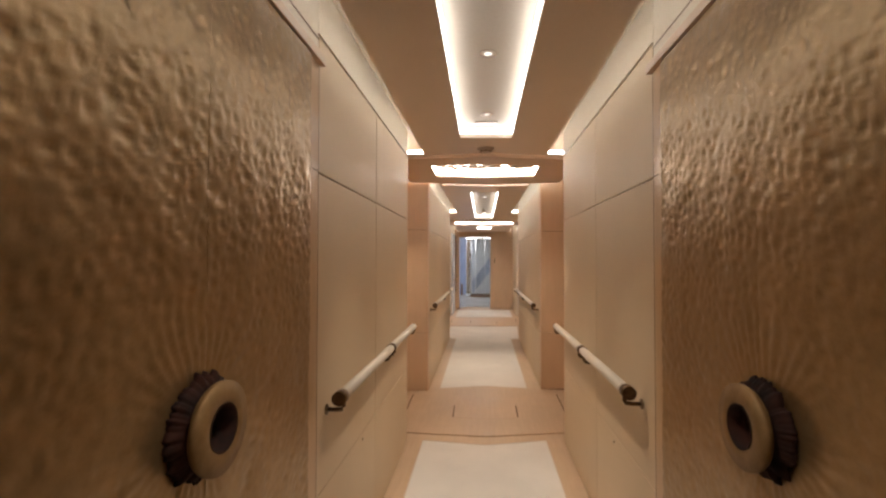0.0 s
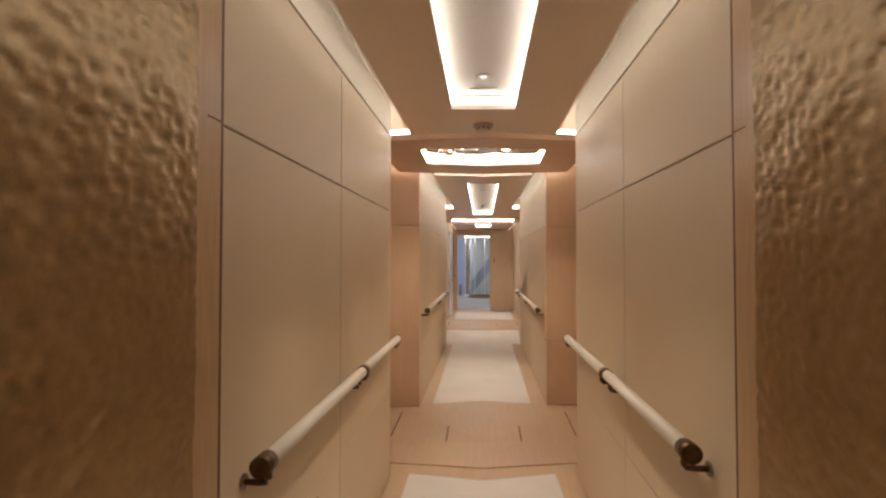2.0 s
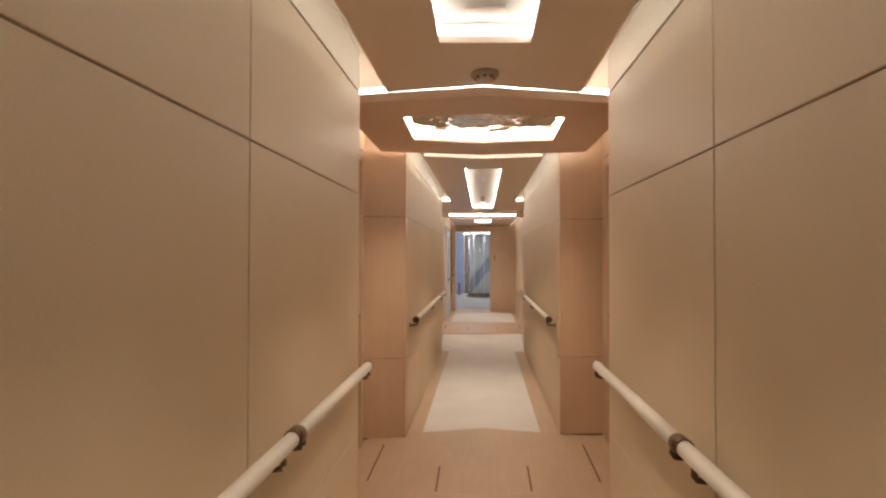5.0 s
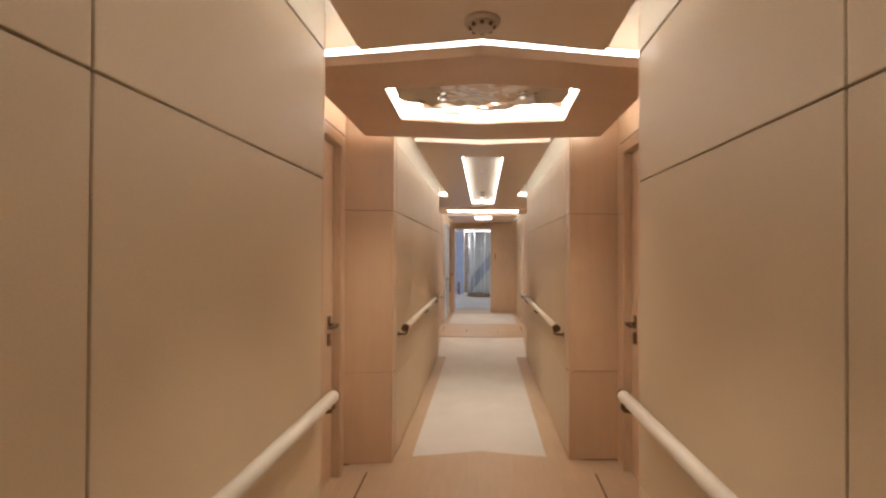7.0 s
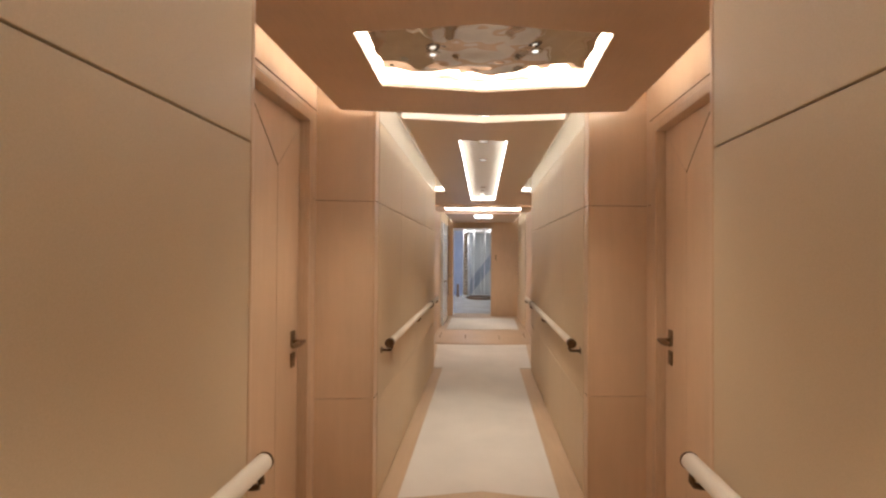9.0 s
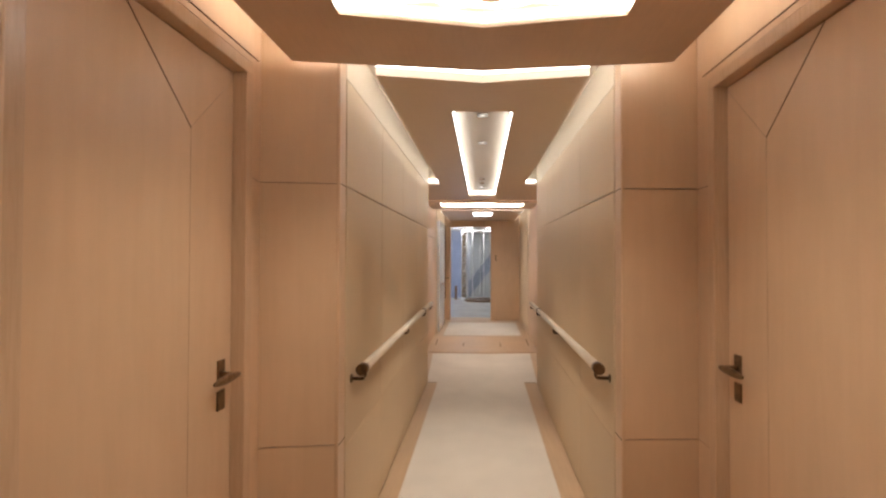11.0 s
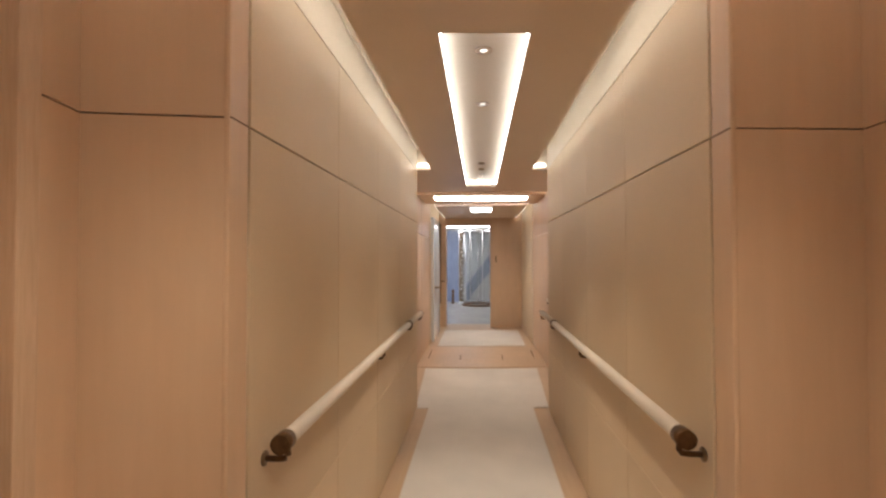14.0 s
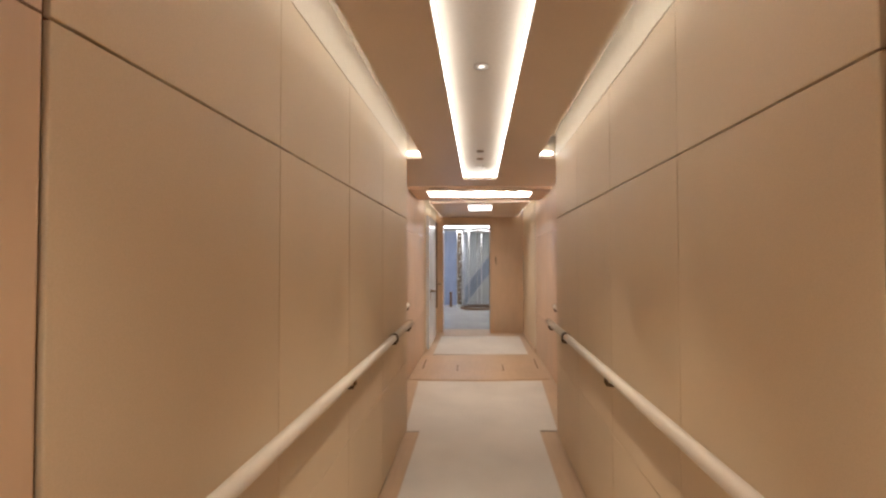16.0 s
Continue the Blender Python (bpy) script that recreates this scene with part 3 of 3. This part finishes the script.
# cove lamps along the walls, behind the ceiling panel's edge
for s in (-1, 1):
    for y0, y1 in ((Y_BACK, 4.105 + SKEW * s * CE), (f0 + 0.02 + SKEW * s * CE, 8.85)):
        cove = thing("cove_light", "hidden warm light line washing the wall top", "light", "cove lights")
        part("upstand", B(min(s * (CE - 0.012), s * CE), max(s * (CE - 0.012), s * CE), y0, y1, CZ + 0.0255, CZ + 0.055), COVE, cove)
        part("strip", B(min(s * CE, s * (CE + 0.004)), max(s * CE, s * (CE + 0.004)), y0, y1, CZ + 0.030, CZ + 0.050), COVE_LED if y0 < 5 else LONG_COVE_LED, cove)
        if y0 > 5:
            yc = SKEW * s * 0.6
            part("end_strip", B(min(s * (CE + 0.006), s * 0.62), max(s * (CE + 0.006), s * 0.62), 8.861 + yc, 8.866 + yc, CZ + 0.030, CZ + 0.056), GAP_LED, cove)
            part("end_board", B(min(s * CE, s * 0.86), max(s * CE, s * 0.86), 8.884 + yc, 8.90 + yc, CZ + 0.026, ROOF), COVE, cove)
            # bright patch of the lit trough, put in as a glowing strip
            part("end_strip", B(min(s * 0.80, s * 0.86), max(s * 0.80, s * 0.86), 10.07 + yc, 10.075 + yc, CZ + 0.028, CZ + 0.042), LIT_PATCH, cove)

# ---------- lobby soffits ----------
def soffit(name, xs, near, far, tip, c0, c1, cx, z, label):
    """A dropped pointed slab with a lit coffer that holds a rippled mirror."""
    top = z + 0.047
    outer = skewed([(-xs[0], near), (0, near - tip[0]), (xs[0], near), (xs[1], far), (0, far + tip[1]), (-xs[1], far)])
    inner = skewed([(-cx, c0), (0, c0 - 0.07), (cx, c0), (cx + 0.01, c1), (0, c1 + 0.09), (-cx - 0.01, c1)])
    ob = structure(name, ringed(bmesh.new(), outer, inner, z, top), SOFFIT, label, "ceiling")
    # upper frame of the coffer
    part("coffer_side", ringed(bmesh.new(), [(x * 1.03, y + (0.012 if y > c0 + 0.25 else -0.012)) for x, y in inner], inner, top + 0.0005, z + 0.13), COVE, ob)
    lamp = thing("coffer_light", "bright white light line framing the coffer", "light", "coffer lights")
    for k in (1, 2, 3, 4, 5, 0):
        a, b = Vector((*inner[k], 0)), Vector((*inner[(k + 1) % 6], 0))
        mid = (Vector((0, (c0 + c1) / 2, 0)) - (a + b) / 2)
        n = Vector((-(b - a).y, (b - a).x, 0)).normalized()
        n = n if n.dot(mid) > 0 else -n
        q = [a + n * 0.001, b + n * 0.001, b + n * 0.006, a + n * 0.006]
        part("strip", prism(bmesh.new(), [(v.x, v.y) for v in q], z + 0.022, z + 0.044), COFFER_LED, lamp)
    # rippled mirror
    bm = bmesh.new()
    nx, ny = 90, 70
    g = []
    for i in range(nx + 1):
        row = []
        for j in range(ny + 1):
            x, y = -cx - 0.012 + (2 * cx + 0.024) * i / nx, c0 - 0.085 + (c1 - c0 + 0.195) * j / ny + SKEW * (-cx - 0.012 + (2 * cx + 0.024) * i / nx)
            h = 0.0075 * noise.noise(Vector((x * 8, y * 8, 2.0))) + 0.0018 * noise.noise(Vector((x * 17, y * 17, 5.0)))
            row.append(bm.verts.new((x, y, z + 0.056 + h)))
        g.append(row)
    for i in range(nx):
        for j in range(ny):
            bm.faces.new((g[i][j], g[i][j + 1], g[i + 1][j + 1], g[i + 1][j])).smooth = True
    res = bmesh.ops.extrude_face_region(bm, geom=list(bm.faces))
    for v in res["geom"]:
        if isinstance(v, bmesh.types.BMVert):
            v.co.z = z + 0.085
    bmesh.ops.recalc_face_normals(bm, faces=bm.faces)
    mir = tagged(part("ripple_mirror", bm, MIRROR), "rippled polished metal plate inside the coffer", "mirror", "ripple mirrors")
    # light line round the slab
    halo = thing("soffit_light", "light line along the soffit's pointed edge", "light", "soffit lights")
    for pts in (outer[:3], outer[3:]):
        for a, b in zip(pts, pts[1:]):
            a, b = Vector((*a, 0)), Vector((*b, 0))
            n = Vector((-(b - a).y, (b - a).x, 0)).normalized()
            if n.dot((a + b) / 2 - Vector((0, (near + far) / 2, 0))) < 0:
                n = -n
            q = [a - n * 0.012, b - n * 0.012, b - n * 0.006, a - n * 0.006]
            part("strip", prism(bmesh.new(), [(v.x, v.y) for v in q], top + 0.001, top + 0.030), GAP_LED, halo)
    for s in (-1, 1):
        a = s * (xs[1] - 0.03)
        b = a + s * 0.004
        part("strip", B(min(a, b), max(a, b), near + 0.02, far - 0.02, top + 0.001, top + 0.025), SOFFIT_LED, halo)
    return ob


soffit("ceiling_lobby", (0.82, 0.82), 4.30, 5.465, (0.145, 0.10), 4.545, 5.08, 0.488, 2.322, "veneered lobby soffit with pointed ends")
soffit("ceiling_far_lobby", (0.86, 0.86), 10.47, 11.48, (0.06, 0.04), 10.66, 11.20, 0.66, 2.30, "far veneered soffit with a lit coffer")
C3 = 2.295
structure("ceiling_3", B(-X3 + 0.12, X3 - 0.12, 11.72, Y_END, C3, C3 + 0.03), CEILING, "tan ceiling before the far doorway", "ceiling")
pan = thing("ceiling_light", "square bright ceiling light near the far doorway", "light")
part("frame", B(-0.19, 0.21, 12.0, 12.66, C3 - 0.008, C3 - 0.001, bevel=0.002), COVE, pan)
part("diffuser", B(-0.17, 0.19, 12.02, 12.64, C3 - 0.012, C3 - 0.0085), LED, pan)
for s in (-1, 1):
    cove = thing("cove_light", "hidden warm light line washing the far wall top", "light", "cove lights")
    a, b = s * (X3 - 0.118), s * (X3 - 0.114)
    part("strip", B(min(a, b), max(a, b), 11.74, Y_END - 0.02, C3 + 0.004, C3 + 0.030), FAR_LED, cove)

# downlights, sensors, smoke detector
def downlight(x, y, z, r=0.026, lamp=1.0, wide=66):
    d = thing("downlight", "small recessed steel downlight; those in the far lobby and far passage are added", "downlight", "downlights")
    bz = part("bezel", ringed(bmesh.new(), [(x + (r + 0.012) * math.cos(k * math.pi / 14), y + (r + 0.012) * math.sin(k * math.pi / 14)) for k in range(28)],
                         [(x + r * 0.72 * math.cos(k * math.pi / 14), y + r * 0.72 * math.sin(k * math.pi / 14)) for k in range(28)], z - 0.006, z - 0.0005), CHROME, d, "bright steel bezel")
    part("lens", lathe(bmesh.new(), [(r * 0.70, z - 0.004), (r * 0.70, z - 0.001)], Matrix.Translation((x, y, 0)), 20), SPOT, bz, "glowing lens")
    if lamp:
        L = bpy.data.lights.new("downlight_beam", "SPOT")
        L.energy, L.color, L.spot_size, L.spot_blend, L.shadow_soft_size = SPOT_W * lamp, (1.0, 0.87, 0.715), radians(wide), 0.6, 0.03
        o = new("downlight_beam", L)
        o.matrix_basis = pose(x, y, z - 0.012)
        o.parent = d


for x, y, z in ((0, 1.2, 2.40), (0, 2.43, 2.40), (0, 3.29, 2.40), (0, 6.46, 2.40), (0, 7.18, 2.40)):
    downlight(x, y, z)
# the pair at y 10.92 is added to brighten the far lobby
for y, w in ((4.80, 0.72), (10.92, 0.6)):
    for x in (-0.22, 0.22):
        downlight(x, y, 2.366 if y < 5 else 2.344, 0.020, w, 115)
downlight(0, 9.56, 2.40, 0.026, 1.0)
# added to brighten the far passage, where no downlight is known
downlight(0, 12.9, C3, 0.026, 0.8, 110)

det = thing("smoke_detector", "round warm white smoke detector on the ceiling", "smoke detector")
part("base", lathe(bmesh.new(), [(0.062, -0.012), (0.064, -0.006), (0.064, 0.0)], Matrix.Translation((0, 3.87, CZ))), WHITEPLASTIC, det)
part("head", lathe(bmesh.new(), [(0.020, -0.034), (0.034, -0.032), (0.043, -0.024), (0.046, -0.010)], Matrix.Translation((0, 3.87, CZ))), WHITEPLASTIC, det)
for k in range(8):
    a = k * math.pi / 4
    part("slot", box(bmesh.new(), 0.040 * math.cos(a) - 0.007, 0.040 * math.cos(a) + 0.007, 3.87 + 0.040 * math.sin(a) - 0.007, 3.87 + 0.040 * math.sin(a) + 0.007, CZ - 0.029, CZ - 0.020), GAP, det)
grille = thing("ceiling_vent", "flush rectangular grille in the ceiling tray", "vent")
part("cover", B(-0.075, 0.075, 3.45, 3.53, 2.392, 2.3995, bevel=0.002), CEILING, grille)
for y in (8.93, 9.23):
    sp = thing("sprinkler", "small flush sprinkler cover in the tray", "sprinkler", "sprinklers")
    part("cover", lathe(bmesh.new(), [(0.03, 2.388), (0.034, 2.3995)], Matrix.Translation((0, y, 0)), 20), BRONZE, sp)

# ---------- handrails ----------
def handrail(s, y0, y1, splices, brackets, x=W, z=0.93, caps=(True, True)):
    rail = thing("handrail", "white leather-wrapped round handrail on bronze brackets", "handrail", "handrails")
    cx, r = s * (x - 0.056), 0.0235
    ys = [y0] + splices + [y1]
    for a, b in zip(ys, ys[1:]):
        part("grip", tube(bmesh.new(), [(cx, a + 0.02, z), (cx, b - 0.02, z)], r, 20), RAILSKIN, rail)
    def collar(y):
        part("collar", tube(bmesh.new(), [(cx, y - 0.024, z), (cx, y + 0.024, z)], r + 0.0045, 24), OLDBRONZE, rail, "dark bronze collar")
    def arm(y):
        w = s * x
        b = bmesh.new()
        tube(b, [(cx - s * 0.012, y, z - 0.015), (cx - s * 0.014, y, z - 0.034), (cx - s * 0.006, y, z - 0.045), (cx + s * 0.01, y, z - 0.047), (w, y, z - 0.047)], 0.0085, 12)
        br = part("bracket", b, OLDBRONZE, rail, "curved dark bronze bracket")
        part("rose", lathe(bmesh.new(), [(0.021, 0.0), (0.021, 0.005), (0.014, 0.007)], pose(w, y, z - 0.047, 0, -90 * s, 0), 20), BRONZE, br)
    if caps[0]:
        collar(y0)
        arm(y0)
    if caps[1]:
        part("end_cap", tube(bmesh.new(), [(cx, y1 - 0.0195, z), (cx, y1 - 0.012, z)], r + 0.001, 24), OLDBRONZE, rail, "thin dark bronze end cap")
    for y in splices:
        collar(y)
    for y in brackets:
        arm(y)
    return rail


for s in (-1, 1):
    k, x = (0.0, W) if s < 0 else (0.12, W - 0.012)
    handrail(s, 2.14 + 1.5 * k, 4.03 + k, [3.13 + 0.3 * k], [3.02 + 0.3 * k, 3.16 + 0.3 * k, 3.97 + k], x=x, z=0.938)
    handrail(s, 5.66 + k, 8.68 + k, [7.95 + k], [6.95 + k, 8.0 + k, 8.58 + k], x=x, z=0.938)
    handrail(s, 9.42, 10.08, [], [10.0], x=XB, z=0.94)

# ---------- far passage and the bright room beyond ----------
leaf = thing("far_door", "glossy cream door standing open against the wall", "door")
part("leaf", B(-X3 + 0.004, -X3 + 0.05, 12.22, 13.42, 0.02, 2.16, bevel=0.004), WHITEGLOSS, leaf)
part("edge_seal", B(-X3 + 0.03, -X3 + 0.072, 13.43, 13.49, 0.55, 2.14), GAP, leaf, "dark edge strip")
for y, z in ((12.46, 0.93), (13.72, 0.98)):
    part("lever", tube(bmesh.new(), [(-X3 + 0.05, y, z), (-X3 + 0.10, y, z), (-X3 + 0.11, y + 0.01, z), (-X3 + 0.11, y + 0.13, z)], 0.014, 10), BRONZE, leaf, "dark bronze lever")
    part("plate", B(-X3 + 0.0, -X3 + 0.056, y - 0.025, y + 0.025, z - 0.15, z + 0.04), BRONZE, leaf, "dark bronze plate")

RB, RS = 21.0, 14.5
structure("floor_far_room", B(-4, 4, RS, RB + 0.5, -0.12, 0.0), STONE, "pale polished stone floor of the bright hall", "floor")
structure("wall_far_room", B(-4, 4, RB, RB + 0.1, 0, 3.0), WHITEGLOSS, "glossy white wall of the bright hall", "wall")
structure("wall_far_room_west", B(-3.1, -3.0, RS, RB, 0, 3.0), WHITEGLOSS, "white side wall of the bright hall", "wall")
structure("wall_far_room_east", B(3.0, 3.1, RS, RB, 0, 3.0), WHITEGLOSS, "white side wall of the bright hall", "wall")
structure("wall_far_room_south_west", B(-3.0, -X3 - 0.14, RS - 0.1, RS, 0, 3.0), WHITEGLOSS, "white end wall of the bright hall", "wall")
structure("wall_far_room_south_east", B(X3 + 0.14, 3.0, RS - 0.1, RS, 0, 3.0), WHITEGLOSS, "white end wall of the bright hall", "wall")
structure("ceiling_far_room", B(-4, 4, RS - 0.14, RB + 0.1, 2.42, 2.9), COVE, "pale ceiling of the bright hall", "ceiling")
for y, x0, x1, deep in ((15.35, -1.5, -0.12, 0.09), (16.1, -1.5, -0.12, 0.12), (18.0, -2.2, 1.6, 0.22), (20.2, -2.2, 1.6, 0.22)):
    p = thing("hall_light", "long bright ceiling light of the hall", "light", "hall lights")
    part("housing", B(x0 - 0.02, x1 + 0.02, y - 0.02, y + deep + 0.02, 2.404, 2.419), COVE, p)
    part("diffuser", B(x0, x1, y, y + deep, 2.385, 2.403), DAYGLOW, p)
lift = thing("glass_enclosure", "round glass enclosure with a dark floor ring", "glass enclosure")
GX, GY, GR = -0.06, 18.5, 0.47


def ring_at(z, r):
    return tube(bmesh.new(), [(GX + GR * math.cos(a), GY + GR * math.sin(a), z) for a in [2 * math.pi * k / 40 for k in range(41)]], r, 8)


part("floor_ring", ring_at(0.03, 0.035), GAP, lift, "dark metal floor ring")
part("top_ring", ring_at(2.37, 0.03), CHROME, lift, "bright steel top ring")
part("top_ring", ring_at(2.27, 0.02), CHROME, lift, "bright steel top ring")
angles = (205, 240, 285, 320, 20, 90, 150)
for a in angles:
    q = radians(a)
    x, y = GX + GR * math.cos(q), GY + GR * math.sin(q)
    part("mullion", tube(bmesh.new(), [(x, y, 0.0), (x, y, 2.415)], 0.013, 8), CHROME if a != 320 else OLDBRONZE, lift, "slim steel upright")
for a, b in zip(angles, angles[1:] + angles[:1]):
    b = b if b > a else b + 360
    arc = [radians(a + 2 + (b - a - 4) * k / 6) for k in range(7)]
    outline = [(GX + (GR + 0.004) * math.cos(q), GY + (GR + 0.004) * math.sin(q)) for q in arc] + [(GX + (GR - 0.004) * math.cos(q), GY + (GR - 0.004) * math.sin(q)) for q in arc[::-1]]
    pane = part("pane", prism(bmesh.new(), outline, 0.06, 2.25), PANE, lift, "curved clear glass")
    pane.visible_shadow = False
screen = thing("white_screen", "tall glossy white panel behind the glass", "panel")
part("sheet", B(-0.46, 0.75, 19.95, 20.0, 0.0, 2.384), WHITEPANEL, screen)
col = thing("mirror_column", "slim bronze column set with bright faceted studs", "column")
part("shaft", B(-0.66, -0.50, 18.9, 19.02, 0.08, 2.30, bevel=0.01), BRONZE, col)
part("plinth", B(-0.69, -0.47, 18.87, 19.05, 0.0, 0.08, bevel=0.01), WHITEPANEL, col, "white plinth")
for k in range(16):
    part("stud", lathe(bmesh.new(), [(0.042, 0), (0.038, 0.015), (0.008, 0.03)], pose(-0.58 + 0.03 * math.sin(k * 2.1), 18.898, 0.2 + 0.132 * k, 90), 10), CHROME, col, "polished stud")
bp = thing("blue_panel", "tall blue-tinted glass panel against the hall wall", "panel")
part("sheet", B(-1.12, -0.72, 19.6, 19.64, 0.0, 2.384), BLUEGLASS, bp)
part("edge", B(-0.715, -0.69, 19.59, 19.65, 0.0, 2.384), CHROME, bp, "bright steel edge")
dk = thing("dark_post", "low dark post beside the bronze column", "post")
part("post", B(-0.91, -0.83, 18.9, 18.98, 0.0, 0.46, bevel=0.01), GAP, dk)
st = thing("stair_stringer", "grey-blue slanting stair side behind the glass", "stair")
bm = bmesh.new()
v = [(-0.46, 0.0), (-0.46, 0.56), (0.50, 1.80), (0.50, 1.24)]
lo_ = [bm.verts.new((x, 19.6, z)) for x, z in v]
hi_ = [bm.verts.new((x, 19.68, z)) for x, z in v]
bm.faces.new(lo_)
bm.faces.new(hi_[::-1])
for k in range(4):
    bm.faces.new((lo_[k], lo_[(k + 1) % 4], hi_[(k + 1) % 4], hi_[k]))
bmesh.ops.recalc_face_normals(bm, faces=bm.faces)
part("stringer", bm, STRINGER, st)

# push latches in the low panels of the first passage
for s in (-1, 1):
    latch = thing("push_latch", "small round push latch in the low wall panel", "latch", "push latches")
    part("button", lathe(bmesh.new(), [(0.0075, 0.0), (0.0075, 0.002), (0.005, 0.003)], pose(s * W, 2.68 if s < 0 else 2.76, 0.565, 0, -90 * s, 0), 16), BRONZE, latch)
